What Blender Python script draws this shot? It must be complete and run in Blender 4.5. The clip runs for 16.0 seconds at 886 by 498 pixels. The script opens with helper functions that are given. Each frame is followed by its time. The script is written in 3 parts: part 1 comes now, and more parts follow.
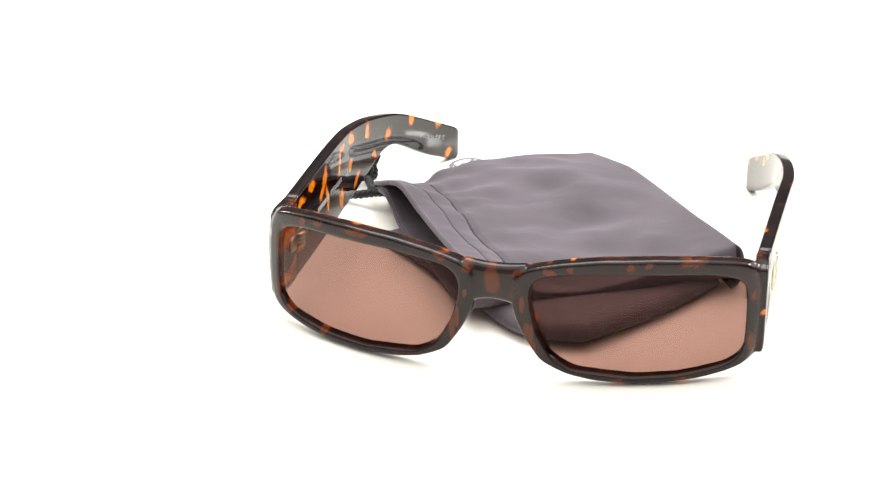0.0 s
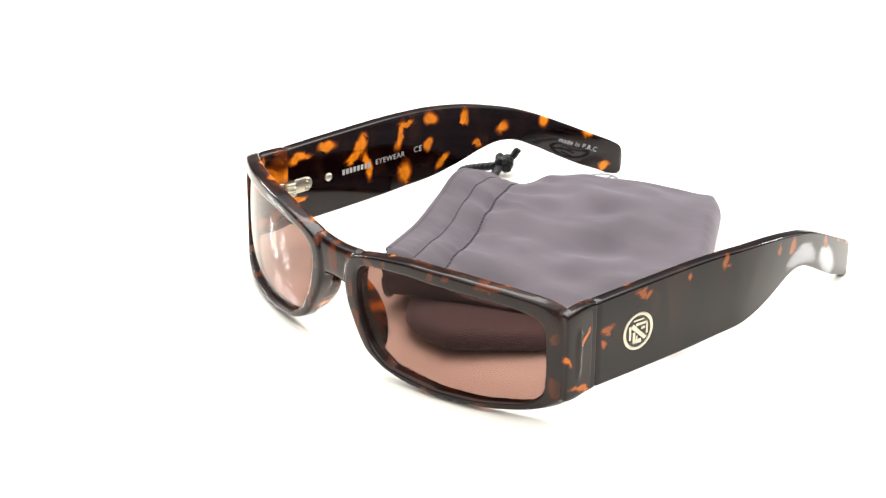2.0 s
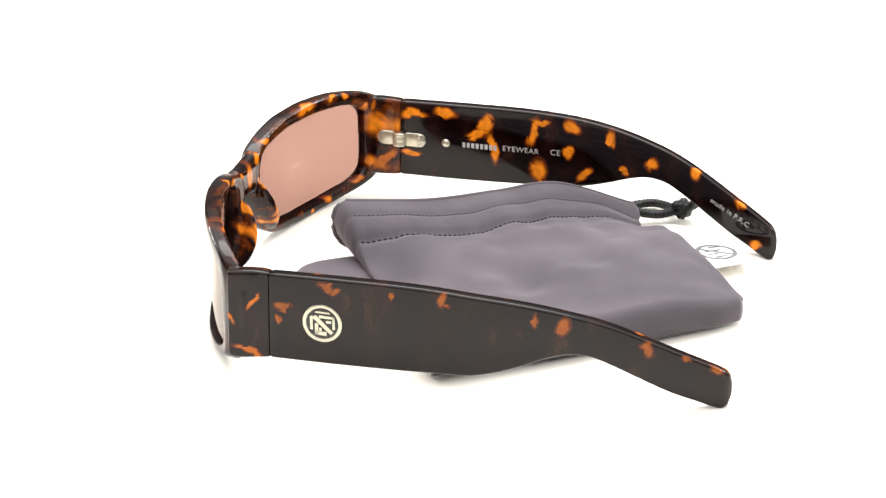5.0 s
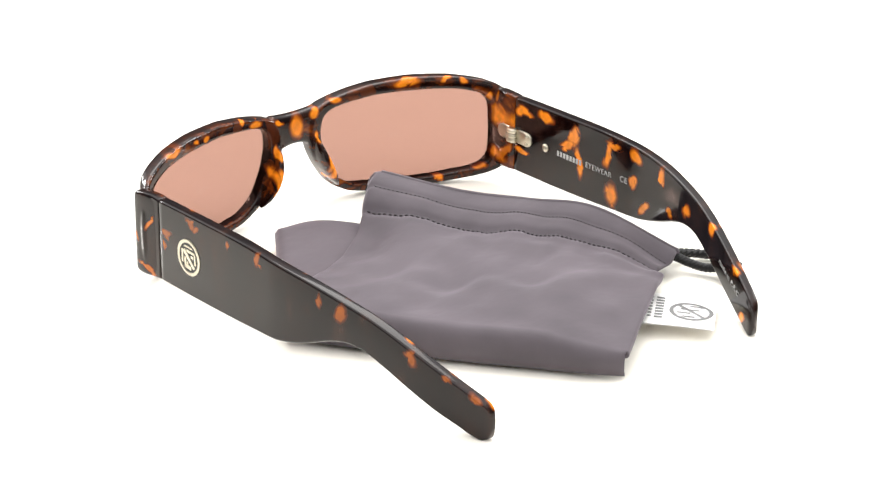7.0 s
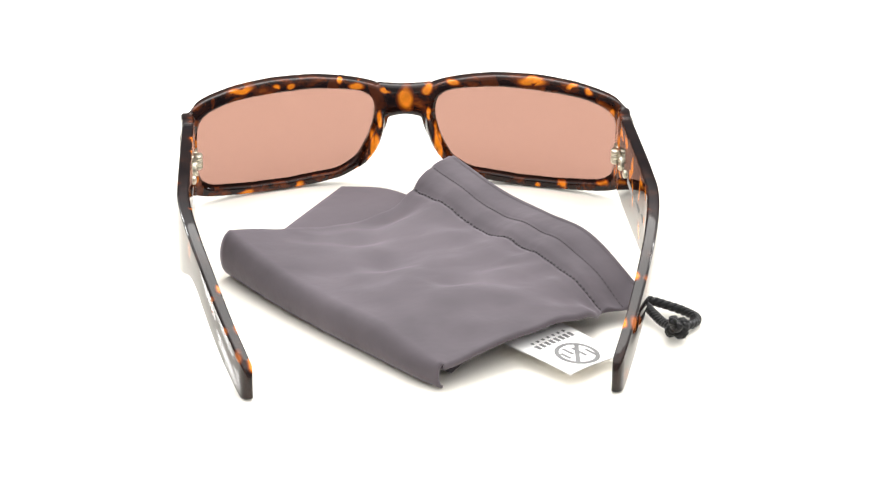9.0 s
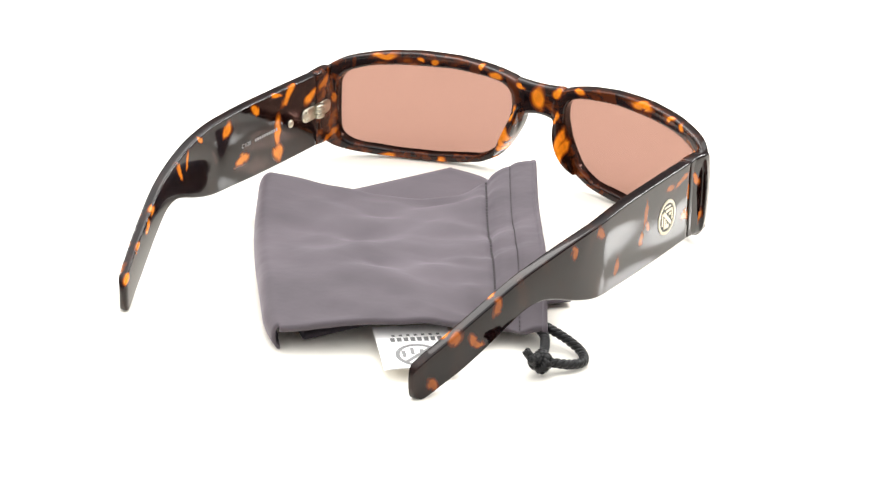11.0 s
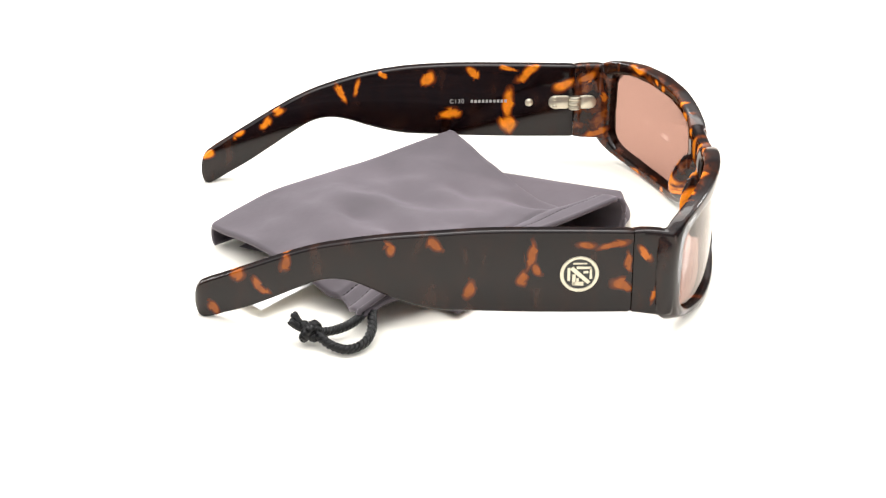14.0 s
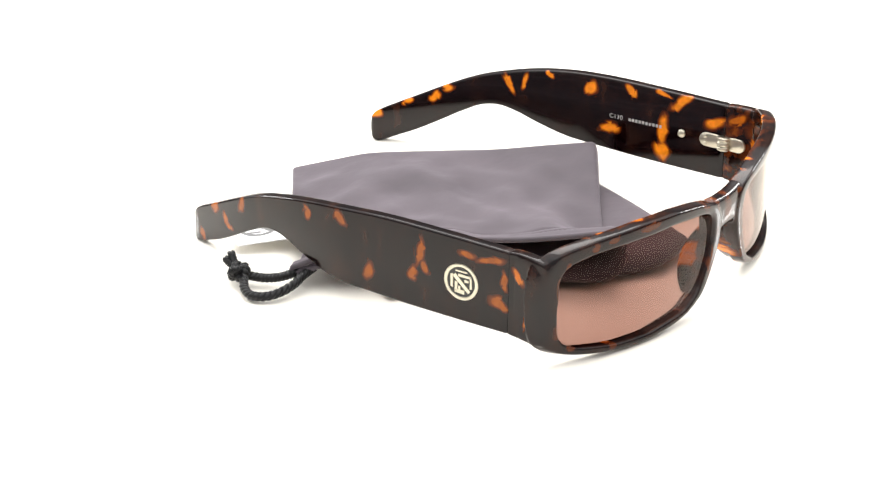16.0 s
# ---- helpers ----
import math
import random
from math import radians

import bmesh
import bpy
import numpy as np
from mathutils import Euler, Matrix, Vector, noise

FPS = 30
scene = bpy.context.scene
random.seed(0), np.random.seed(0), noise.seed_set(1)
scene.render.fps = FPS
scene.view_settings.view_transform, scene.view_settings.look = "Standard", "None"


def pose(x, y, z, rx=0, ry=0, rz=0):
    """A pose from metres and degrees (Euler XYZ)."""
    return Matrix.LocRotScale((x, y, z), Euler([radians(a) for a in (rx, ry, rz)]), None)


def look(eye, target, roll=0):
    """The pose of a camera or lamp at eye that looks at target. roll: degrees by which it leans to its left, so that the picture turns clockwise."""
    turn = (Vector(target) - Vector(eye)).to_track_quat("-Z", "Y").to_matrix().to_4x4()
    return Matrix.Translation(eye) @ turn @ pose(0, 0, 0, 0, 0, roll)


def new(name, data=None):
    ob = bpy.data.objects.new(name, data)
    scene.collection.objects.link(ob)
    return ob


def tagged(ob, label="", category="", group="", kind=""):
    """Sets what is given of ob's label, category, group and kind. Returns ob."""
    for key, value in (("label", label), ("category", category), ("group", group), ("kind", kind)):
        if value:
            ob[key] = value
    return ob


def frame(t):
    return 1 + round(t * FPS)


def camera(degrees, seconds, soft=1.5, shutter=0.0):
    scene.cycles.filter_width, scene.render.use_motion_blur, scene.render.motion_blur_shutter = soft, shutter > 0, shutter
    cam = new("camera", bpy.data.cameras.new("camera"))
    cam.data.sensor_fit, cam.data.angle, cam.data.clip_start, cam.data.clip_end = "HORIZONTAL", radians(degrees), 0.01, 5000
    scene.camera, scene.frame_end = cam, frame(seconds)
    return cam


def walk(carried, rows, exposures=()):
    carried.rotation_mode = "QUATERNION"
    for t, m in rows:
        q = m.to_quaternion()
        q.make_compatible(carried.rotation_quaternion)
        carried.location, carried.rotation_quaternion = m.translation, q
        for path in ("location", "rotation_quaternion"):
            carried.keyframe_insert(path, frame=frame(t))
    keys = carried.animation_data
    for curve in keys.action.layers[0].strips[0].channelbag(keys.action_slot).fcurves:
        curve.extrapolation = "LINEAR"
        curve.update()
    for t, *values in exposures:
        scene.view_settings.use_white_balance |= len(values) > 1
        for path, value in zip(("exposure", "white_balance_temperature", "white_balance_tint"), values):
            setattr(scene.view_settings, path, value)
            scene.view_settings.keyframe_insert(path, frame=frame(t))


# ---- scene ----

MM = 0.001
TURN_RATE = -17.973          # degrees a second, the turntable
GLASSES_AT = (0.01481, -0.02691, -0.0007)   # on the turntable, from its axis
GLASSES_TURN = -12.889

# ---------------------------------------------------------------- camera
cam = camera(20.737, 16.0, soft=1.35)
CAM = pose(0.0, -0.667, 0.30349, 90 - 24.071, 0, 1.0057) @ pose(0, 0, 0, 0, 0, 0.8758)
walk(cam, [(0.0, CAM), (16.0, CAM)])

# ---------------------------------------------------------------- world and light: a white photo tent
world = bpy.data.worlds.new("tent_light")
scene.world = world
world.use_nodes = True
world.node_tree.nodes["Background"].inputs[0].default_value = (1.0, 0.99, 0.985, 1)
world.node_tree.nodes["Background"].inputs[1].default_value = 1.0
# the white ceiling is bright, the walls of the room round the table are dim
ways = world.node_tree.nodes.new("ShaderNodeTexCoord")
split = world.node_tree.nodes.new("ShaderNodeSeparateXYZ")
grade = world.node_tree.nodes.new("ShaderNodeMapRange")
grade.interpolation_type = "SMOOTHSTEP"
for k, value in enumerate((0.38, 0.86, 0.16, 1.95)):
    grade.inputs[k + 1].default_value = value
world.node_tree.links.new(ways.outputs["Generated"], split.inputs[0])
world.node_tree.links.new(split.outputs[2], grade.inputs[0])
# added fill: the world brightens on the camera's side to lift shadows in front
front_fill = world.node_tree.nodes.new("ShaderNodeMapRange")
front_fill.interpolation_type = "SMOOTHSTEP"
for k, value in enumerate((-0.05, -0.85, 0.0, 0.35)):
    front_fill.inputs[k + 1].default_value = value
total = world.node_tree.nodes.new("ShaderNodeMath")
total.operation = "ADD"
world.node_tree.links.new(split.outputs[1], front_fill.inputs[0])
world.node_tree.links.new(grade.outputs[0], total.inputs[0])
world.node_tree.links.new(front_fill.outputs[0], total.inputs[1])
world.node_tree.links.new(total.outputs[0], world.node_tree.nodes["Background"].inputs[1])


def area_lamp(name, at, to, size, watts, color=(1, 1, 1)):
    data = bpy.data.lights.new(name, "AREA")
    data.shape, data.size, data.energy, data.color = "DISK", size, watts, color
    ob = new(name, data)
    ob.matrix_world = look(at, to)
    return ob


area_lamp("overhead_lamp", (0.0, 0.30, 0.80), (0.0, 0.0, 0.0), 0.75, 5.0, (1.0, 0.98, 0.95))
# two lamp heads of four bulbs each, behind the table on either side
for azimuth in (28, 149):
    a, e = radians(azimuth), radians(24)
    head = Vector((math.cos(a) * math.cos(e), math.sin(a) * math.cos(e), math.sin(e))) * 0.62
    across = Vector((-math.sin(a), math.cos(a), 0))
    rise = head.normalized().cross(across)
    # the white umbrella behind the bulbs
    area_lamp("umbrella", head * 1.4, (0, 0, 0.02), 0.58, 1.0, (1.0, 0.99, 0.97))
    for u, w in ((-0.038, 0.034), (0.034, 0.042), (-0.030, -0.040), (0.042, -0.032)):
        area_lamp("bulb", head + across * u + rise * w, (0, 0, 0.02), 0.058, 0.22)
scene.view_settings.exposure = 0.42


# ---------------------------------------------------------------- materials
class Nodes:
    """A small wrapper to write node trees in few lines."""

    def __init__(self, name):
        self.mat = bpy.data.materials.new(name)
        self.mat.use_nodes = True
        self.tree = self.mat.node_tree
        self.tree.nodes.clear()

    def add(self, kind, props=None, **links):
        node = self.tree.nodes.new(kind)
        for key, value in (props or {}).items():
            if key == "operation":
                node.operation = value
            elif key == "data_type":
                node.data_type = value
            elif key == "vector_type":
                node.vector_type = value
            elif key == "noise_dimensions":
                node.noise_dimensions = value
            elif key == "wave_type":
                node.wave_type = value
            elif key == "bands_direction":
                node.bands_direction = value
            elif key == "use_clamp":
                node.use_clamp = value
        for key, value in links.items():
            slot = node.inputs[int(key[1:])] if key[0] == "i" and key[1:].isdigit() else node.inputs[key.replace("_", " ")]
            if isinstance(value, bpy.types.NodeSocket):
                self.tree.links.new(value, slot)
            else:
                slot.default_value = value
        return node

    def ramp(self, fac, stops):
        node = self.tree.nodes.new("ShaderNodeValToRGB")
        self.tree.links.new(fac, node.inputs[0])
        el = node.color_ramp.elements
        while len(el) < len(stops):
            el.new(0.5)
        for e, (p, c) in zip(el, stops):
            e.position = p
            e.color = (*c, 1) if len(c) == 3 else c
        return node.outputs[0]

    def coords(self):
        return self.add("ShaderNodeTexCoord").outputs["Object"]

    def math(self, op, a, b=0.0, c=0.0):
        return self.add("ShaderNodeMath", {"operation": op}, i0=a, i1=b, i2=c).outputs[0]

    def bump(self, height, strength, distance):
        return self.add("ShaderNodeBump", Strength=strength, Distance=distance, Height=height).outputs[0]

    def out(self, shader):
        self.tree.links.new(shader, self.add("ShaderNodeOutputMaterial").inputs[0])
        return self.mat


def noise_of(n, vec, scale, detail=2.0, rough=0.5, distort=0.0):
    return n.add("ShaderNodeTexNoise", Vector=vec, Scale=scale, Detail=detail, Roughness=rough, Distortion=distort).outputs[0]


def plain(name, color, rough, metal=0.0, wear=0.15, scale=300.0, relief=0.0, relief_scale=2000.0, coat=0.0, shine=0.5):
    n = Nodes(name)
    co = n.coords()
    spots = noise_of(n, co, scale, 4)
    dark = tuple(c * (1 - wear) for c in color)
    lit = tuple(min(1, c * (1 + wear)) for c in color)
    col = n.ramp(spots, [(0.3, dark), (0.7, lit)])
    rgh = n.add("ShaderNodeMapRange", i0=spots, i1=0.3, i2=0.7, i3=rough * 0.8, i4=rough * 1.2).outputs[0]
    b = n.add("ShaderNodeBsdfPrincipled", Base_Color=col, Roughness=rgh, Metallic=metal)
    b.inputs["Specular IOR Level"].default_value = shine
    if relief:
        n.tree.links.new(n.bump(noise_of(n, co, relief_scale, 3), 0.5, relief), b.inputs["Normal"])
    if coat:
        b.inputs["Coat Weight"].default_value = coat
        b.inputs["Coat Roughness"].default_value = 0.08
    return n.out(b.outputs[0])


def flame_mask(n, moved, flames, power):
    """Amber flames in the sheet: (x, y, z, half length, half width, turn about x)."""
    best = None
    for x, y, z, a, b, turn in flames:
        m = n.add("ShaderNodeMapping", {"vector_type": "TEXTURE"}, Vector=moved, Location=(x * MM, y * MM, z * MM),
                  Rotation=(radians(turn), 0, 0), Scale=(1.35 * MM, a * MM, b * MM)).outputs[0]
        d = n.add("ShaderNodeVectorMath", {"operation": "LENGTH"}, i0=m).outputs["Value"]
        best = d if best is None else n.math("MINIMUM", best, d)
    return n.add("ShaderNodeMapRange", i0=best, i1=1.65, i2=0.7, i3=0.0, i4=power).outputs[0]


def tortoise(name, side=0, inner=(), outer=(), spots=(), corner_flames=(), speckle=0.5, grain=55.0):
    """Polished tortoiseshell acetate: nearly black brown with amber flames near the inner or the outer face.
    A flame: (y, z, half length, half width, turn), a spot of the front: (x, z, half width, half height), in mm and degrees."""
    n = Nodes(name)
    co = n.coords()
    half = (0.5, 0.5, 0.5)
    warp = n.add("ShaderNodeTexNoise", Vector=co, Scale=130.0, Detail=1.0).outputs[1]
    off = n.add("ShaderNodeVectorMath", {"operation": "SUBTRACT"}, i0=warp, i1=half).outputs[0]
    off = n.add("ShaderNodeVectorMath", {"operation": "MULTIPLY"}, i0=off, i1=(0.001, 0.0042, 0.0042)).outputs[0]
    moved = n.add("ShaderNodeVectorMath", {"operation": "ADD"}, i0=co, i1=off).outputs[0]
    chips = n.add("ShaderNodeTexVoronoi", Vector=co, Scale=260.0).outputs["Color"]
    off = n.add("ShaderNodeVectorMath", {"operation": "SUBTRACT"}, i0=chips, i1=half).outputs[0]
    off = n.add("ShaderNodeVectorMath", {"operation": "MULTIPLY"}, i0=off, i1=(0.0, 0.0011, 0.0011)).outputs[0]
    moved = n.add("ShaderNodeVectorMath", {"operation": "ADD"}, i0=moved, i1=off).outputs[0]
    stretched = n.add("ShaderNodeMapping", Vector=moved, Scale=(1.0, 1.0, 0.7), Rotation=(0.5, 0.2, 0.3)).outputs[0]
    field = noise_of(n, stretched, grain * 2.2, 1.5, 0.45, 0.6)
    mask = n.add("ShaderNodeMapRange", i0=field, i1=0.68 - 0.13 * speckle, i2=0.80 - 0.13 * speckle).outputs[0]
    if side:
        mask = n.math("MULTIPLY", mask, 0.12)
        for flames, deep, power in ((inner, THICK, 1.0), (outer, 0.0, 0.67)):
            mask = n.math("MAXIMUM", mask, flame_mask(n, moved, [(side * (temple_x(y) - deep), y, z, a, b, turn) for y, z, a, b, turn in flames], power))
    if spots:
        mask = n.math("MULTIPLY", mask, 0.45)
        streaks = noise_of(n, n.add("ShaderNodeMapping", Vector=moved, Scale=(0.5, 1.0, 1.2)).outputs[0], 230.0, 3, 0.55)
        streaks = n.add("ShaderNodeMapRange", i0=streaks, i1=0.40, i2=0.68, i3=0.12, i4=0.62).outputs[0]
        flat = n.add("ShaderNodeVectorMath", {"operation": "MULTIPLY"}, i0=moved, i1=(1, 0, 1)).outputs[0]
        best = None
        for x, z, a, b in spots:
            m = n.add("ShaderNodeMapping", {"vector_type": "TEXTURE"}, Vector=flat, Location=(x * MM, 0, z * MM), Scale=((a + 0.2) * MM, 1, (b + 0.4) * MM)).outputs[0]
            d = n.add("ShaderNodeVectorMath", {"operation": "LENGTH"}, i0=m).outputs["Value"]
            best = d if best is None else n.math("MINIMUM", best, d)
        mask = n.math("MAXIMUM", mask, n.add("ShaderNodeMapRange", i0=best, i1=1.5, i2=0.6).outputs[0])
        # the outer layer of the sheet is darker than the inner one
        px, py, _ = n.add("ShaderNodeSeparateXYZ", i0=co).outputs
        x2 = n.math("MULTIPLY", px, px)
        face = n.math("ADD", n.math("ADD", n.math("MULTIPLY", x2, 3.0), n.math("MULTIPLY", n.math("MULTIPLY", x2, x2), 290.0)), -0.0487)
        depth = n.add("ShaderNodeMapRange", i0=n.math("SUBTRACT", py, face), i1=0.001, i2=0.0042, i3=0.46, i4=1.0).outputs[0]
        corner = n.add("ShaderNodeMapRange", i0=x2, i1=0.00455, i2=0.00485).outputs[0]
        mask = n.math("MULTIPLY", mask, n.math("MAXIMUM", depth, n.math("MULTIPLY", corner, 0.66)))
        mask = n.math("MULTIPLY", mask, n.math("SUBTRACT", 1.0, n.math("MULTIPLY", corner, 0.5)))
        streaks = n.math("MULTIPLY", n.math("MULTIPLY", streaks, depth), n.math("SUBTRACT", 1.0, corner))
        mask = n.math("MAXIMUM", mask, streaks)
    if corner_flames:
        mask = n.math("MAXIMUM", mask, flame_mask(n, moved, corner_flames, 0.8))
    tone = noise_of(n, co, 420.0, 3)
    glow = n.ramp(mask, [(0.0, (0, 0, 0)), (0.32, (0.016, 0.004, 0.002)), (0.58, (0.13, 0.026, 0.003)), (0.82, (0.60, 0.15, 0.007)), (1.0, (0.95, 0.275, 0.012))])
    glow = n.add("ShaderNodeMixRGB", i0=n.add("ShaderNodeMapRange", i0=tone, i1=0.35, i2=0.7, i3=0.3, i4=0.0).outputs[0], i1=glow, i2=(0.05, 0.012, 0.002, 1)).outputs[0]
    cloudy = n.add("ShaderNodeMapping", Vector=moved, Scale=(1.0, 1.3, 0.55)).outputs[0]
    dark = n.ramp(noise_of(n, cloudy, 150.0, 3), [(0.42, (0.0030, 0.0006, 0.0010)), (0.58, (0.008, 0.0022, 0.0018)), (0.74, (0.026, 0.009, 0.005))])
    lit = n.ramp(mask, [(0.1, (0, 0, 0)), (0.35, (1, 1, 1))])
    col = n.add("ShaderNodeMixRGB", i0=lit, i1=dark, i2=glow).outputs[0]
    rough = n.add("ShaderNodeMapRange", i0=noise_of(n, co, 900.0, 2), i1=0.3, i2=0.7, i3=0.04, i4=0.09).outputs[0]
    ripple = n.bump(noise_of(n, co, 90.0, 1), 0.05, 0.0003)
    b = n.add("ShaderNodeBsdfPrincipled", Base_Color=col, Roughness=rough, IOR=1.39, Normal=ripple)
    return n.out(b.outputs[0])


LENS_TINT = (0.555, 0.424, 0.386, 1)


def lens_tint():
    n = Nodes("brown_lens")
    clear = n.add("ShaderNodeBsdfTransparent", Color=LENS_TINT)
    gloss = n.add("ShaderNodeBsdfGlossy", Color=(1, 0.95, 0.92, 1), Roughness=0.02)
    facing = n.add("ShaderNodeLayerWeight", Blend=0.5).outputs["Facing"]
    amount = n.math("ADD", n.math("MULTIPLY", n.math("POWER", facing, 5.0), 1.0), 0.006)
    mix = n.add("ShaderNodeMixShader", Fac=amount, i1=clear.outputs[0], i2=gloss.outputs[0])
    return n.out(mix.outputs[0])


def coated_tint():
    """The inner face of a lens, coated against reflections."""
    n = Nodes("brown_lens_coated")
    return n.out(n.add("ShaderNodeBsdfTransparent", Color=LENS_TINT).outputs[0])


def cloth():
    n = Nodes("microfibre")
    co = n.coords()
    big = noise_of(n, co, 45.0, 3)
    col = n.ramp(big, [(0.3, (0.067, 0.057, 0.065)), (0.7, (0.094, 0.080, 0.091))])
    weave = noise_of(n, n.add("ShaderNodeMapping", Vector=co, Rotation=(0, 0, 0.6), Scale=(1, 0.35, 1)).outputs[0], 1400.0, 2)
    folds = noise_of(n, n.add("ShaderNodeMapping", Vector=co, Rotation=(0, 0, -0.55), Scale=(0.8, 1.1, 1)).outputs[0], 85.0, 3, 0.45)
    h = n.math("ADD", n.math("MULTIPLY", weave, 0.03), folds)
    b = n.add("ShaderNodeBsdfPrincipled", Base_Color=col, Roughness=0.75, Sheen_Weight=0.35, Sheen_Roughness=0.4,
              Sheen_Tint=(0.75, 0.68, 0.76, 1), Normal=n.bump(h, 0.36, 0.0016))
    b.inputs["Specular IOR Level"].default_value = 0.25
    return n.out(b.outputs[0])


def tabletop():
    n = Nodes("white_acrylic")
    co = n.coords()
    col = n.ramp(noise_of(n, co, 12.0, 3), [(0.3, (0.92, 0.885, 0.80)), (0.7, (0.935, 0.905, 0.83))])
    b = n.add("ShaderNodeBsdfPrincipled", Base_Color=col, Roughness=0.035, IOR=1.45)
    return n.out(b.outputs[0])


def temple_x(y):
    """The outer face of a temple in plan, in mm."""
    return 70.1 if y < 38 else 70.1 - 18.6 * ((y - 38) / 69) ** 1.6


THICK = 3.7          # of a temple, in mm
SHIFT = -0.2         # of both temples and corners along x, in mm


M_FRONT = tortoise("tortoise_front", speckle=0.9, grain=70.0, spots=[
    (51.7, 37.1, 4.0, 1.0), (40.6, 37.1, 1.2, 0.8), (36, 36.8, 1.2, 0.8), (20.2, 35.9, 0.9, 0.8), (14.8, 34.6, 2.4, 0.9), (50.6, 2.5, 2.5, 0.9),
    (33.6, 1.4, 1.6, 0.9), (20.7, 2.8, 1, 0.9), (14, 5.5, 1.8, 1.4), (8.6, 16.8, 0.9, 2), (10.7, 11.4, 0.9, 2), (-16, 35.5, 2.1, 0.9),
    (-41, 37.1, 4.6, 0.9), (-53.5, 37.1, 1.9, 0.9), (-58.6, 36.3, 1.2, 0.9), (-65.5, 30.2, 0.8, 2), (-63.4, 6.5, 2, 1), (-51.6, 3.2, 1.4, 0.9),
    (-44, 1.8, 0.8, 0.8), (-67.5, 25, 1.2, 4.5), (-68, 11, 1.4, 2.5), (68, 26, 1.4, 3), (68, 11.5, 1.4, 4), (-12, 14.8, 0.9, 4.5), (-1, 30, 2.5, 4.4), (71.2, 10, 0.4, 1.2),
    (9.8, 15, 0.8, 3.6), (-10.8, 18, 0.8, 3.6), (7.4, 24, 0.6, 2), (-8.4, 26, 0.6, 1.6), (-8, 33.6, 1.8, 0.9), (5.6, 33.4, 1.6, 0.9)],
    corner_flames=[
        (-66.4, -19.8, 26.2, 6.0, 1.3, -37), (-66.4, -20.6, 12.4, 6.6, 1.5, 51), (-66.4, -24.5, 31.5, 2.4, 0.9, 80),
        (-70.2, -18.2, 26.4, 3.0, 1.0, 48), (-70.2, -21.2, 14.2, 3.2, 1.0, 100), (-70.2, -23.4, 23.0, 2.0, 0.7, 40),
        (66.4, -19.2, 29.0, 4.0, 1.5, -30), (66.4, -22.4, 9.6, 4.6, 1.6, -20), (66.4, -25.0, 22.0, 2.4, 1.0, 70),
        (70.0, -20.5, 9.6, 4.6, 1.0, -12), (70.0, -19.0, 25.0, 2.4, 0.7, 40), (70.0, -25.2, 19.6, 1.8, 1.0, 110)])
M_A = tortoise("tortoise_text_side", -1,
               [(-0.7, 31.2, 3.4, 1.7, -4), (-11, 29.6, 4.3, 1.7, 1), (12.6, 28.8, 3.2, 1.8, 81), (10.3, 24.9, 3.4, 1.2, 23), (15.2, 20.9, 4.8, 1.6, 105),
                (28.4, 27.7, 4.5, 1.3, 81), (31, 31.1, 3.2, 1.1, -4), (30, 14.5, 3.4, 2.6, 76), (41, 29.7, 2.6, 2, -33), (39.2, 21.6, 1.8, 1.7, 62),
                (45.2, 15.5, 2.6, 1.5, 52), (53, 28.5, 2.5, 1.6, 92), (58, 17.8, 1.7, 1, 92), (67.3, 22.3, 2.4, 1.8, 35), (80.7, 22.4, 2.2, 1.7, -19),
                (96, 16.6, 2.8, 1.5, 5), (101.5, 4.3, 2.2, 1.1, 5), (-12, 16.2, 3.7, 0.9, -4)],
               [(96.4, 16.3, 3.6, 1.8, 14), (89.4, 13.2, 4.3, 1.4, 33), (103, 4.4, 2.2, 1.4, 32), (82.3, 21.9, 2.6, 1.7, 109), (54, 28.7, 1.8, 1.5, 90),
                (41.4, 30, 2, 2.1, 0), (13.6, 26.6, 4.2, 1.3, 102), (15.7, 19.5, 3, 1.8, 102), (30.3, 16.7, 3, 1.7, 98), (-12, 16.5, 3.1, 1.7, 0), (-1.7, 30.4, 2.9, 1.3, 0),
                (-9, 29.6, 4.6, 1.2, -6), (-13.5, 24, 3.4, 1.0, 80), (11.6, 22.6, 2.4, 1.0, 60)])
M_B = tortoise("tortoise_code_side", 1,
               [(1, 31.7, 4.9, 1.8, 136), (7.6, 32.6, 2.2, 0.9, 0), (6.7, 20.4, 5, 2, 93), (6.5, 13.3, 2.9, 2.5, 98), (26.6, 17.4, 3.2, 1.9, 167),
                (33.5, 29.7, 2.9, 1.6, 108), (19.3, 31.6, 1.7, 1.3, 89), (57.4, 28.5, 2.7, 1.3, 104), (63.4, 25.8, 3.2, 1, 58), (83, 22.5, 2.6, 1.4, 162),
                (87.2, 18.8, 1.9, 1.5, 162), (96, 15.4, 1.6, 1.3, 152), (105.6, 11.2, 2.3, 1.3, 164), (-11.4, 26.2, 3.7, 1.9, 156), (48.5, 30.7, 1, 1, 0)],
               [(1, 30.8, 2.3, 1.5, -44), (33.4, 31, 2.4, 1.1, 92), (57.8, 28.6, 2.3, 0.9, 94), (86.5, 19.3, 2.2, 1.5, -15), (96.5, 15.7, 1.6, 1.2, -16),
                (105, 12.2, 3.2, 1.2, -24), (-11, 23.7, 2.5, 0.9, 5), (65, 25.8, 2.5, 1.8, 59), (3.4, 29.6, 1.8, 0.9, 45), (19, 30.6, 1.6, 0.9, 95), (-13, 20, 1.5, 1.0, 80)])
M_LENS = lens_tint()
M_COATED = coated_tint()
M_CLOTH = cloth()
